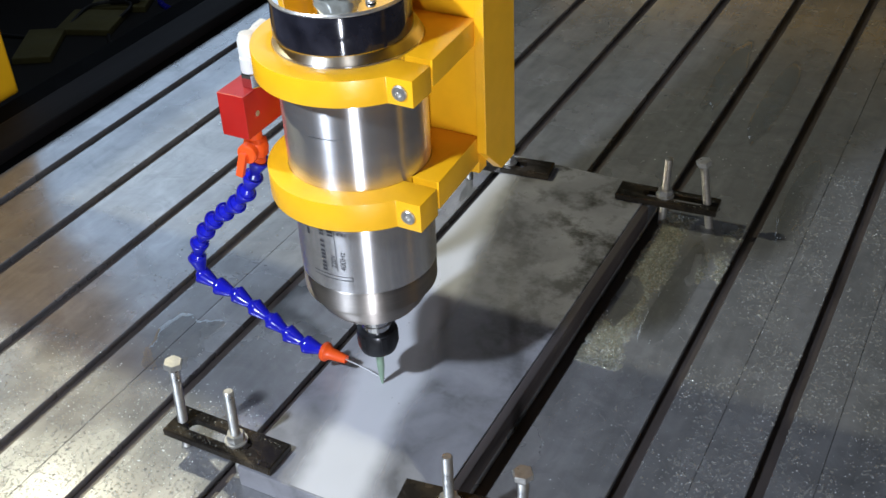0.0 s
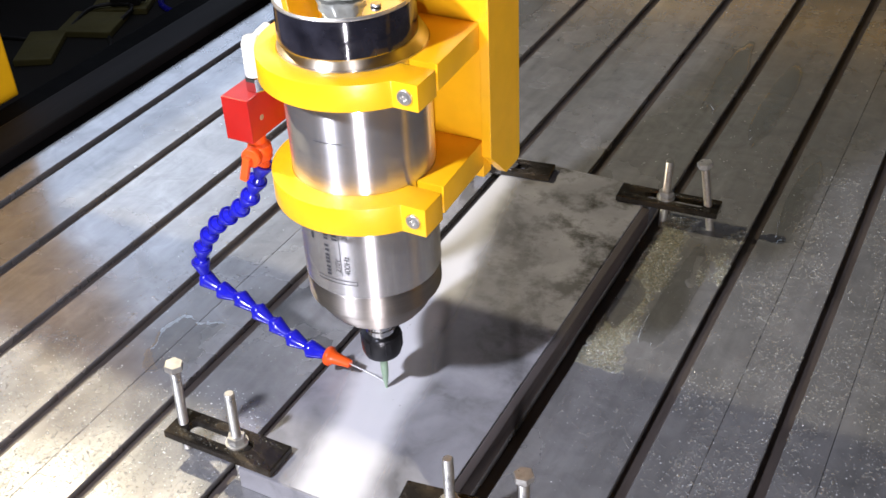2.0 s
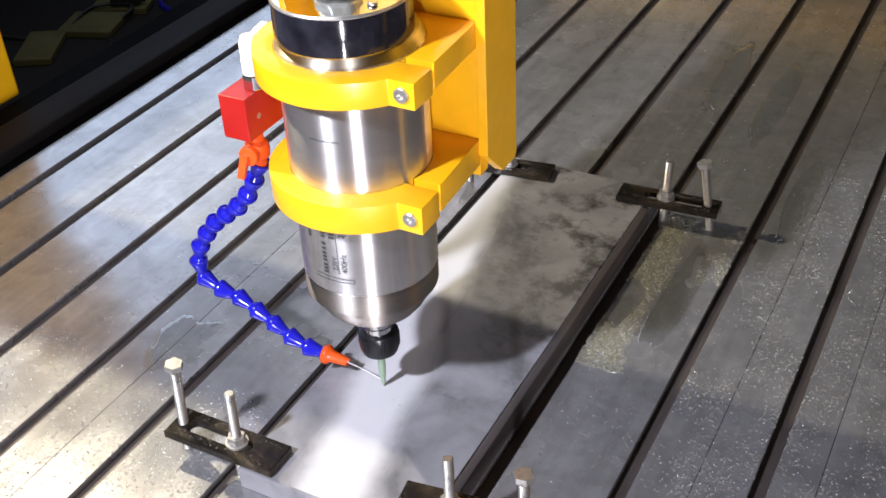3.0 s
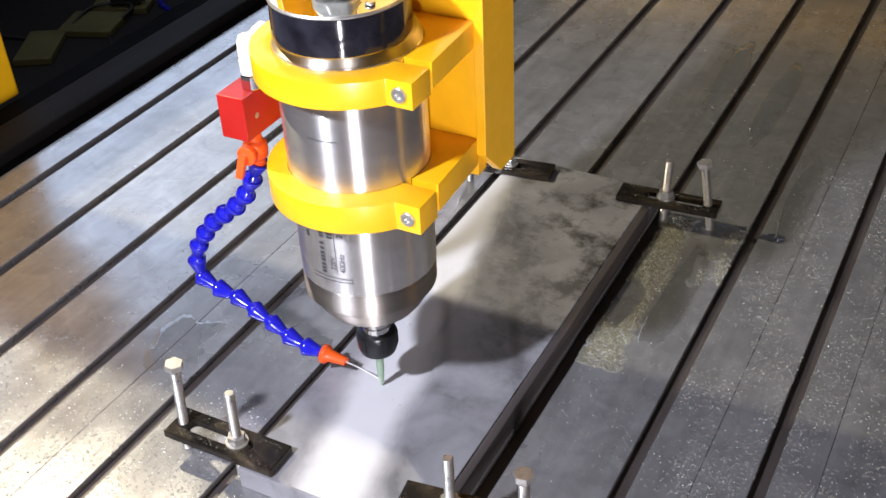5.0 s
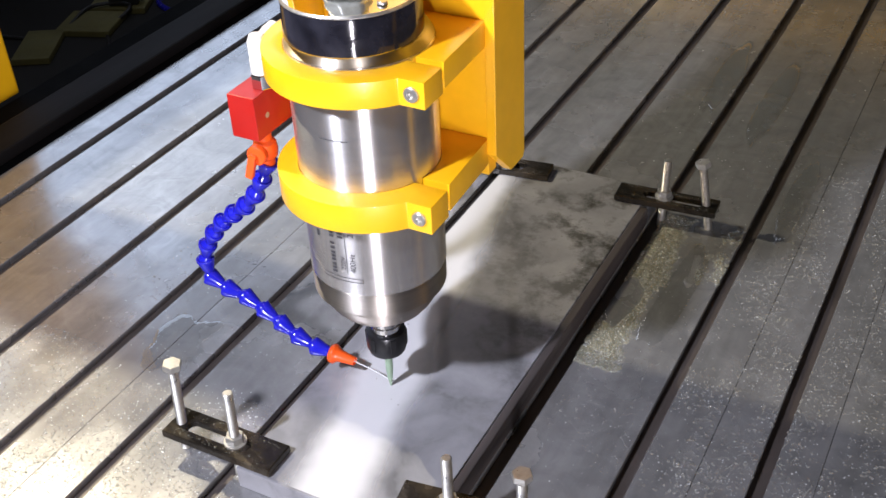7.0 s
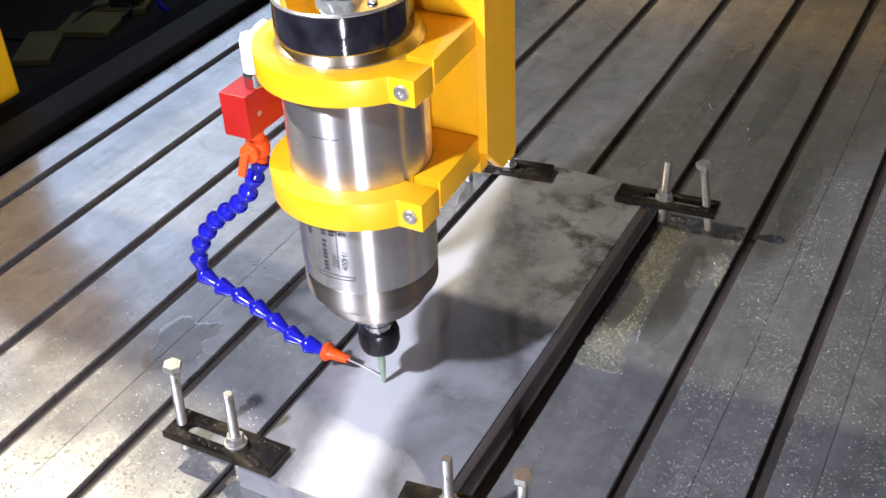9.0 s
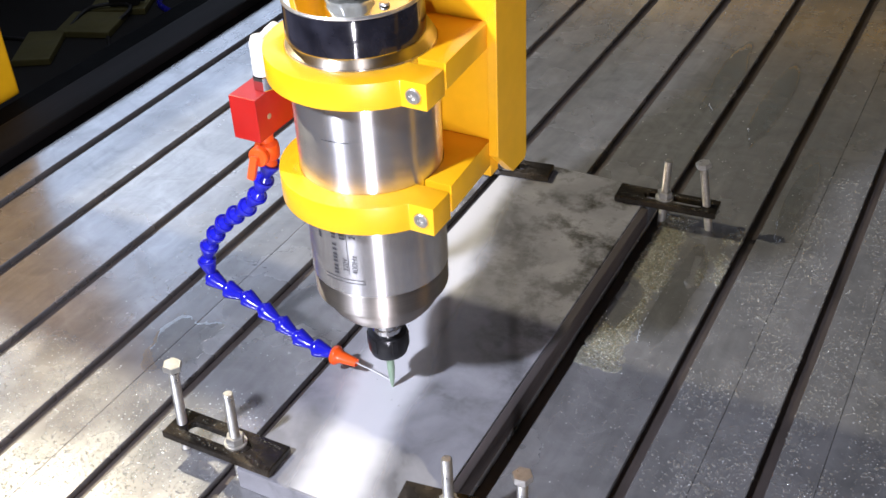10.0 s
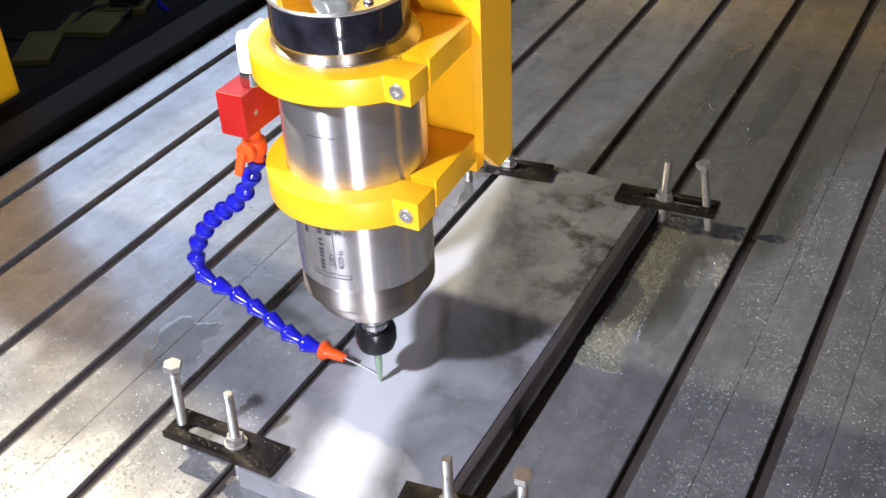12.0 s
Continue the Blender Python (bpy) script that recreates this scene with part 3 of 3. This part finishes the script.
def water():
    drift = lambda x, y, k: noise.noise(Vector((x * 16, y * 8, k)))
    # near corner: a dense bed of fine beads that thins out up the bed
    droplets("splash_beads", "fine beads of water on the bed's near corner", 15000, (-0.42, -0.05, -0.27, -0.040), (0.0004, 0.0013), 3,
             keep=lambda x, y: noise.noise(Vector((x * 14, y * 14, 1))) > -0.45 + 6.0 * max(0.0, y + 0.13))
    # white specks painted in place of lamp glints on the wet metal
    droplets("glint_specks", "tiny white specks standing in for glints on the wet bed", 1300, (-0.42, -0.05, -0.26, -0.02), (0.0003, 0.0008), 23,
             keep=lambda x, y: noise.noise(Vector((x * 20, y * 20, 9))) > -0.35 + 4.0 * max(0.0, y + 0.12), liquid=GLINT_SPRAY)
    droplets("loose_drops", "scattered drops of water over the bed", 700, (-0.36, -0.06, -0.07, 0.30), (0.0004, 0.0014), 9,
             keep=lambda x, y: noise.noise(Vector((x * 10, y * 10, 6))) > 0.05)
    droplets("glint_specks", "tiny white specks standing in for glints on the wet bed", 150, (-0.30, -0.07, -0.04, 0.30), (0.0003, 0.0006), 25, liquid=GLINT_SPRAY)
    # bubbly film between the slab's slot and the clear sheet beside it
    clear = patch(0.128, 0.206, 0.014, 0.036, 2.2)
    beside = patch(0.188, 0.312, 0.016, 0.055, 6.0, 0.5)

    thin = random.Random(17)

    def foamy(x, y):
        edge = 0.146 + 0.010 * noise.noise(Vector((y * 26, 0.3, 5))) + 0.004 * noise.noise(Vector((y * 90, 1.3, 5))) + 0.10 * max(0.0, 0.175 - y)
        edge += 0.012 * (thin.random() - 0.5)
        return (x < edge and not clear(x, y)) or (beside(x, y) and noise.noise(Vector((x * 60, y * 30, 2))) + thin.random() > 0.85)

    droplets("bubbly_film", "bubbly film of water beside the slab", 5200, (0.106, 0.205, 0.115, 0.362), (0.0008, 0.0026), 5, keep=foamy, liquid=FOAM)
    droplets("glint_specks", "tiny white specks standing in for glints on the wet bed", 3000, (0.106, 0.205, 0.115, 0.362), (0.0003, 0.0007), 21, keep=foamy, liquid=GLINT_SPRAY)
    # the open bed: clusters and single drops
    droplets("loose_drops", "scattered drops of water over the bed", 7000, (0.125, 0.46, -0.16, 0.60), (0.0003, 0.0010), 7, keep=lambda x, y: drift(x, y, 4) > 0.0)
    rng = random.Random(31)
    cluster = lambda x, y: noise.noise(Vector((x * 30, y * 13, 8))) + 1.1 * (rng.random() - 0.5) > 0.30
    droplets("loose_drops", "dense clusters of drops on the bed", 9000, (0.20, 0.46, 0.0, 0.50), (0.0004, 0.0014), 27, keep=cluster)
    droplets("glint_specks", "tiny white specks standing in for glints on the wet bed", 1500, (0.20, 0.46, 0.0, 0.52), (0.00025, 0.0006), 22, keep=cluster, liquid=GLINT_SPRAY)
    droplets("glint_specks", "tiny white specks standing in for glints on the wet bed", 1000, (0.13, 0.46, -0.16, 0.50), (0.0002, 0.0005), 24, liquid=GLINT_SPRAY)
    droplets("glint_specks", "tiny white specks standing in for glints on the wet bed", 90, (0.0, 0.30, 0.42, 0.95), (0.0004, 0.0009), 26, liquid=GLINT_SPRAY)
    droplets("spray_on_slab", "fine spray of water on the marble", 120, (-0.05, 0.09, -0.02, 0.34), (0.0003, 0.0009), 11, z=0.0205)
    for k, (x0, x1, y0, y1) in enumerate(((-0.122, -0.032, -0.121, -0.096), (0.075, 0.165, 0.339, 0.360))):
        mid = (y0 + y1) / 2
        droplets("strap_drops", "oily drops of water on a clamp strap", 170, (x0, x1, y0, y1), (0.0003, 0.0010), 40 + k, z=0.0271,
                 keep=lambda x, y: abs(y - mid) > 0.0065, liquid=FOAM)
    puddle(0.128, 0.206, 0.0135, 0.035, 2.2, "clear puddle beside the slab", h=0.0016)
    puddle(0.166, 0.240, 0.016, 0.075, 3.4, "shallow clear puddle beside a slot", h=0.0012)
    puddle(0.155, 0.640, 0.015, 0.110, 7.7, "long shallow puddle beside a slot", 0.15, h=0.0028)
    puddle(0.088, 0.670, 0.017, 0.090, 1.9, "broad shallow puddle beside a slot", 0.5, h=0.0028)
    puddle(0.229, 0.440, 0.012, 0.085, 9.3, "long shallow puddle beside a slot", 0.15, h=0.0028)
    puddle(-0.207, -0.008, 0.027, 0.040, 5.5, "shallow clear puddle beside the front clamp", 0.4, h=0.0005)


water()

# ---------------------------------------------------------------- gantry
def gantry():
    g = new("gantry")
    tagged(g, "yellow painted steel gantry across the bed", "gantry")
    part("beam", box(-0.84, 1.6, 0.101, 0.165, 0.50, 0.64, 0.006), YELLOW, g, "yellow box beam")
    leg = [(0.10, 0.0), (0.293, 0.0), (0.289, 0.20), (0.36, 0.34), (0.40, 0.56), (0.40, 0.64), (0.166, 0.64), (0.166, 0.52), (0.27, 0.45), (0.17, 0.30)]
    part("column", prism(leg, -0.83, -0.702, "x", 0.003), YELLOW, g, "yellow column")
    part("far_column", prism(leg, 1.45, 1.57, "x", 0.003), YELLOW, g, "yellow column")
    return g


GANTRY = gantry()

# ---------------------------------------------------------------- spindle head
Z_CL = ((0.2148, 0.2358), (0.3069, 0.3253))


def clamp_ring(z0, z1):
    outer = arc(0.0025, 0, 0.0665, -40.2, -180, 44)
    inner = arc(0, 0, 0.0503, -14.3, 337.3 - 360 + 360, 72)
    pts = [(0.0715, -0.0195), (0.0715, -0.0430)] + outer + [(-0.064, 0.0535), (0.0660, 0.0535), (0.0690, -0.0125)] + inner
    return prism(pts, z0, z1, "z", 0.0006)


def text_on_motor(body, words, z, angle, size, radius=0.0503):
    """Writing that runs up the motor's side."""
    cu = bpy.data.curves.new("print", "FONT")
    cu.body, cu.size, cu.extrude = words, size, 0.0
    ob = new("print", cu)
    dg = bpy.context.evaluated_depsgraph_get()
    dg.update()
    me = bpy.data.meshes.new_from_object(ob.evaluated_get(dg))
    bpy.data.objects.remove(ob)
    for v in me.vertices:
        a = radians(angle) - v.co.y / radius * -1.0 * -1.0
        v.co = (radius * math.cos(a), radius * math.sin(a), z + v.co.x)
    me.materials.clear()
    me.materials.append(PRINT)
    o = new("lettering", me)
    o.parent = body
    return o


def bar_on_motor(bm, z0, z1, a0, a1, radius=0.0503, n=10):
    vs = []
    for k in range(n + 1):
        a = radians(a0 + (a1 - a0) * k / n)
        vs.append((bm.verts.new((radius * math.cos(a), radius * math.sin(a), z0)), bm.verts.new((radius * math.cos(a), radius * math.sin(a), z1))))
    for p, q in zip(vs, vs[1:]):
        bm.faces.new((p[0], q[0], q[1], p[1]))


def screw(parent, at, r=0.0052):
    s = part("socket_screw", lathe([(0, 0.0004), (r * 0.42, 0.0004), (r * 0.48, 0.0022), (r * 0.88, 0.0022), (r, 0.0016), (r, -0.004), (0, -0.004)], 24), ZINC, parent,
             "bright socket screw", True, at)
    return s


def head():
    h = new("spindle_head")
    tagged(h, "steel milling spindle in yellow clamps with coolant hose", "milling spindle")
    # motor
    prof = [(0, 0.1492), (0.0494, 0.1492), (0.0500, 0.1500), (0.0500, 0.3256), (0.0496, 0.3262), (0.0, 0.3262)]
    motor = part("motor_body", lathe(prof, 128), STEEL, h, "brushed steel motor body", True)
    part("shoulder", lathe([(0, 0.1302), (0.0486, 0.1302), (0.0494, 0.1308), (0.0496, 0.1316), (0.0496, 0.1485), (0.0490, 0.1491), (0, 0.1491)], 96), NOSE, motor,
         "ground steel nose", True)
    part("bearing_cap", lathe([(0, 0.1085), (0.0338, 0.1085), (0.0348, 0.1092), (0.0356, 0.1112), (0.0386, 0.1140), (0.0396, 0.1152), (0.0470, 0.1284), (0.0474, 0.1301), (0, 0.1301)], 96), NOSE, motor,
         "ground steel bearing cap", True)
    part("shaft", lathe([(0, 0.0801), (0.0120, 0.0801), (0.0120, 0.0860), (0.0110, 0.0866), (0.0110, 0.0890), (0.0122, 0.0896), (0.0122, 0.1000), (0.0150, 0.1006), (0.0150, 0.1084), (0, 0.1084)], 48), CHROME, motor, "bright spindle shaft", True)
    nut = part("collet_nut", lathe([(0, 0.0590), (0.0105, 0.0590), (0.0142, 0.0600), (0.0158, 0.0650), (0.0160, 0.0770), (0.0150, 0.0795), (0.0132, 0.0800), (0, 0.0800)], 48), BLACKOX,
               h, "black collet nut", True)
    for k in range(6):
        a = k * 60
        part("spanner_flat", box(0.0150, 0.0163, -0.0022, 0.0022, 0.0665, 0.0785, 0.0003), BLACKOX, nut, at=pose(0, 0, 0, 0, 0, a + 20))
    part("cutter", lathe([(0, 0.0185), (0.0005, 0.0190), (0.0022, 0.0290), (0.0031, 0.0400), (0.0031, 0.0592), (0, 0.0592)], 20), CARBIDE, h, "pale green coated cutter", True)
    # cap with its band and connector
    part("top_ring", lathe([(0, 0.3263), (0.0497, 0.3263), (0.0464, 0.3319), (0.0460, 0.3321), (0, 0.3321)], 96), SATIN, motor, "brushed steel collar", True)
    cap = part("top_cap", lathe([(0, 0.3322), (0.0452, 0.3322), (0.0452, 0.3327), (0, 0.3327)], 96), CHROME, motor, "polished top cap", True, pose(-0.001, -0.0035, 0))
    part("band", lathe([(0, 0.3327), (0.0454, 0.3327), (0.0460, 0.3332), (0.0453, 0.3570), (0.0449, 0.3580), (0, 0.3580)], 96), BLACKGLOSS, cap, "glossy black band", True)
    part("cap_rim", lathe([(0, 0.3581), (0.0448, 0.3581), (0.0446, 0.3597), (0.0300, 0.3604), (0, 0.3604)], 96), CHROME, cap, "mirror-bright cap face", True)
    # extra ring of paler metal gives the chrome rim its bright highlight line
    part("bright_edge", lathe([(0.0449, 0.3580), (0.0460, 0.3580), (0.0461, 0.3588), (0.0452, 0.3600), (0.0446, 0.3600), (0.0449, 0.3580)], 96), ZINC, cap, "thin pale ring standing in for the rim's highlight", True)
    bm = lathe([(0, 0.3605), (0.0150, 0.3605), (0.0168, 0.3618), (0.0160, 0.3645), (0.0148, 0.3670), (0.0152, 0.3700), (0.0146, 0.3730), (0.0136, 0.3780), (0.0128, 0.3840), (0, 0.3840)], 40)
    for v in bm.verts:
        f = 1 + 0.22 * noise.noise(Vector((v.co.x * 120, v.co.y * 120, v.co.z * 160))) + 0.10 * noise.noise(v.co * 420)
        v.co.x, v.co.y = v.co.x * f, v.co.y * f
    part("gland", bm, GLAND, cap, "cable gland smeared with clear sealant", True, pose(0.002, -0.006, 0))
    part("connector", lathe([(0, 0.3841), (0.0140, 0.3841), (0.0145, 0.3860), (0.0145, 0.3960), (0.0120, 0.3980), (0.0120, 0.43), (0, 0.43)], 28), CHROME, cap, "bright cable connector", True,
         pose(0.002, -0.006, 0))
    for a in (205, 335):
        part("cap_screw", lathe([(0, 0.3605), (0.0034, 0.3605), (0.0034, 0.3616), (0.0030, 0.3622), (0, 0.3623)], 16), ZINC, cap, "", True, pose(0.036 * math.cos(radians(a)), 0.036 * math.sin(radians(a)), 0))
    # print on the motor
    text_on_motor(motor, "400Hz", 0.1690, 284, 0.0062)
    text_on_motor(motor, "220V", 0.1705, 275.5, 0.0054)
    text_on_motor(motor, "24", 0.1985, 284, 0.0064)
    bm = bmesh.new()
    for z in (0.1665, 0.1695, 0.1725, 0.1765, 0.1795, 0.1825, 0.1865, 0.1905, 0.1965, 0.1995, 0.2035, 0.2065):
        bar_on_motor(bm, z, z + 0.0020, 262.5, 266.5, n=3)
    for z in (0.197, 0.200, 0.203):
        bar_on_motor(bm, z, z + 0.0018, 270.0, 275.0, n=3)
    bar_on_motor(bm, 0.1925, 0.1980, 248.0, 251.0, n=3)
    bar_on_motor(bm, 0.2740, 0.2746, 264, 288)
    bar_on_motor(bm, 0.1605, 0.1610, 252, 289)
    bar_on_motor(bm, 0.1635, 0.1640, 252, 289)
    bar_on_motor(bm, 0.1610, 0.1635, 288.5, 289, n=1)
    bar_on_motor(bm, 0.1680, 0.2060, 276.2, 276.6, n=1)
    tagged(part("rating_plate", bm, PRINT, motor, "small grey engraved marks"), kind="stuff")
    # yellow clamps
    for (z0, z1) in Z_CL:
        c = part("motor_clamp", clamp_ring(z0, z1), YELLOW, h, "yellow split clamp", True)
        m = pose(0.0625, -0.0428, (z0 + z1) / 2, 90, 0, 0)
        screw(c, m)
    # plates behind
    part("back_plate", box(-0.066, 0.0658, 0.0537, 0.066, 0.205, 0.66, 0.0008), YELLOW, h, "yellow back plate")
    side = [(0.0505, 0.2244), (0.0505, 0.66), (0.0985, 0.66), (0.0985, 0.2035), (0.0960, 0.1995), (0.0755, 0.1995)]
    part("side_plate", prism(side, 0.0661, 0.0735, "x", 0.0005), YELLOW, h, "yellow side plate with a cut corner")
    side = [(0.0185, 0.2244), (0.0185, 0.66), (0.0985, 0.66), (0.0985, 0.1995), (0.0420, 0.1995)]
    part("side_plate", prism(side, -0.0714, -0.0662, "x", 0.0005), YELLOW, h, "yellow side plate with a cut corner")
    # coolant valve block on the motor's side
    v = part("valve_block", box(-0.0940, -0.0715, -0.0300, 0.034, 0.2450, 0.2785, 0.0009), RED, h, "red anodised valve block")
    part("valve_screw", lathe([(0, 0), (0.0021, 0), (0.0024, -0.0006), (0.0024, -0.002), (0, -0.002)], 18), ZINC, v, "small bright screw", True, pose(-0.0713, -0.0165, 0.2600, 0, 90, 0))
    # push-in elbow on top of it, with its tube
    ex, ey = -0.0762, -0.0105
    e = part("fitting_nut", hexagon(0.0078, 0.011, 0.2736), CHROME, h, "bright hex fitting nut", at=pose(ex, ey, 0.005))
    part("elbow", lathe([(0, 0.2847), (0.0068, 0.2847), (0.0070, 0.2860), (0.0070, 0.2950), (0.0058, 0.2956), (0.0058, 0.2968), (0.0068, 0.2974), (0.0068, 0.3080), (0.0050, 0.3125), (0, 0.3135)], 32), WHITE, e,
         "white push-in elbow", True)
    part("elbow_arm", lathe([(0, 0), (0.0064, 0), (0.0064, 0.012), (0.0070, 0.0125), (0.0070, 0.020), (0.0052, 0.0212), (0, 0.0212)], 32), WHITE, e,
         "", True, along((0, 0, 0.3050), (0.012, 0.10, 0.325)))
    part("air_tube", tube(spline([(ex + 0.0025, ey + 0.021, 0.309), (ex + 0.006, ey + 0.045, 0.318), (ex + 0.014, ey + 0.06, 0.36), (ex + 0.02, ey + 0.07, 0.46)], 14), 0.003), BLUE, h,
         "thin blue air tube", True)
    # ball valve and jointed hose
    bx, by = -0.0830, -0.0100
    bv = part("hose_valve", lathe([(0, 0.2130), (0.0052, 0.2130), (0.0060, 0.2150), (0.0060, 0.2190), (0.0085, 0.2215), (0.0092, 0.2270), (0.0085, 0.2325), (0.0058, 0.2350), (0.0058, 0.2449),
                                       (0, 0.2449)], 28), ORANGE, h, "orange plastic hose tap", True, pose(bx, by, 0))
    part("tap_boss", lathe([(0, 0), (0.0072, 0), (0.0076, 0.001), (0.0076, 0.0050), (0.0068, 0.0060), (0, 0.0060)], 28), ORANGE, bv, "", True, along((0.000, -0.0075, 0.2270), (0.01, -0.10, 0.2270)))
    part("tap_lever", box(-0.0030, 0.0030, -0.0025, 0.0025, -0.0140, 0.0060, 0.0012), ORANGE, bv, "", False, pose(-0.0020, -0.0150, 0.2230, 0, 16, 8))
    line = spline([(-0.0825, -0.010, 0.2150), (-0.1034, -0.0108, 0.1775), (-0.1389, -0.0095, 0.1454), (-0.1626, -0.0082, 0.1091), (-0.1608, -0.0070, 0.0812), (-0.1308, -0.0058, 0.0728),
                   (-0.1024, -0.0045, 0.0566), (-0.0764, -0.0032, 0.0409), (-0.0501, -0.0020, 0.0367)], 16)
    seg = (line[1] - line[0]).length
    prof = [(0.0034, -0.0020), (0.0054, -0.0014), (0.0064, 0.0010), (0.0060, 0.0032), (0.0045, 0.0050), (0.0041, 0.0062), (0.0048, 0.0080), (0.0074, seg - 0.0012), (0.0079, seg + 0.0008),
            (0.0076, seg + 0.0022), (0.0066, seg + 0.0024), (0.0034, seg + 0.0010), (0.0034, -0.0020)]
    prof = [(r, seg - z) for r, z in prof]
    first = None
    for a, b in zip(line, line[1:]):
        if first is None:
            first = part("hose_link", lathe(prof, 24), BLUE, h, "blue plastic hose link", True, along(a, b))
        else:
            tagged(share("hose_link", first, h, along(a, b)), "blue plastic hose link")
    nz = part("nozzle", lathe([(0.0030, -0.0035), (0.0074, -0.0035), (0.0082, -0.0022), (0.0082, 0.0002), (0.0068, 0.0018), (0.0052, 0.0040), (0.0036, 0.0180), (0.0033, 0.0186), (0.0012, 0.0150),
                               (0.0030, -0.0035)], 28), ORANGE, h, "orange cone nozzle", True, along((-0.0501, -0.002, 0.0367), (-0.0242, -0.0014, 0.0344)))
    part("water_jet", tube(spline([(-0.0325, -0.0016, 0.0350), (-0.015, -0.001, 0.0315), (-0.0022, 0, 0.0265)], 8), 0.00045, 8), GLINT_SPRAY, h, "thin white jet of water", True)
    return h


HEAD = head()


# ---------------------------------------------------------------- background at the floor
def background():
    for x, y, sx, sy, a in ((-2.13, 1.545, 0.055, 0.10, 30), (-2.10, 1.735, 0.085, 0.075, 20), (-2.12, 1.900, 0.09, 0.07, 25)):
        tagged(part("floor_board", box(-sx, sx, -sy, sy, 0, 0.02, 0.004), CARD, None, "", False, pose(x, y, FLOOR_Z, 0, 0, a)), "dull yellow board lying on the dark floor", "board",
               group="boards on the floor")
    z = FLOOR_Z + 0.006
    tagged(part("floor_cable", tube(spline([(-2.35, 1.55, z), (-2.15, 1.62, z), (-2.16, 1.80, z + 0.022), (-2.05, 1.86, z + 0.022), (-2.02, 1.72, z), (-1.9, 1.6, z)], 40), 0.006, 8), CABLE, None, "", True),
           "black rubber cable trailing over the boards", "cable")
    tagged(part("air_hose", tube(spline([(-2.10, 2.10, z), (-2.035, 1.975, z), (-1.985, 1.93, z), (-1.90, 1.90, z)], 16), 0.010, 10), BLUE, None, "", True), "bright blue air hose on the floor", "hose")
    tool = new("power_supply")
    tool.matrix_basis = pose(-2.09, 1.88, FLOOR_Z + 0.021, 0, 0, 30)
    tagged(tool, "small black power supply on a board", "power supply")
    part("case", box(-0.045, 0.045, -0.022, 0.022, 0, 0.035, 0.005), CABLE, tool)
    part("plug", box(0.046, 0.062, -0.008, 0.008, 0.008, 0.024, 0.002), CABLE, tool)


background()


# ---------------------------------------------------------------- what moves
def motions():
    # seconds, millimetres across and along the bed
    path = [(0.0, -2.3, 0.9), (0.5, -1.5, 0.8), (1.0, 0.0, 0.0), (1.5, 1.5, -0.55), (2.0, 1.5, -0.6), (2.5, 0.0, 0.0), (3.0, -1.6, 0.5), (4.0, -3.6, 0.3), (5.0, -2.8, -0.1),
            (5.5, -1.8, 0.1), (6.0, -0.65, 0.1), (6.5, 0.8, -0.1), (7.0, 4.9, 3.6), (7.2, 3.0, 3.3), (8.2, -5.0, 3.5), (8.8, -4.0, 3.8), (9.0, -2.6, 4.1), (9.5, 1.8, 4.3), (10.0, 6.3, 3.3),
            (10.5, 2.7, 4.6), (11.0, -2.3, 4.8), (11.5, -5.7, 3.8), (12.0, -5.7, 4.3)]
    walk(HEAD, [(t, pose(x / 1000, y / 1000, 0)) for t, x, y in path])
    walk(GANTRY, [(t, pose(0, y / 1000, 0)) for t, x, y in path])


motions()
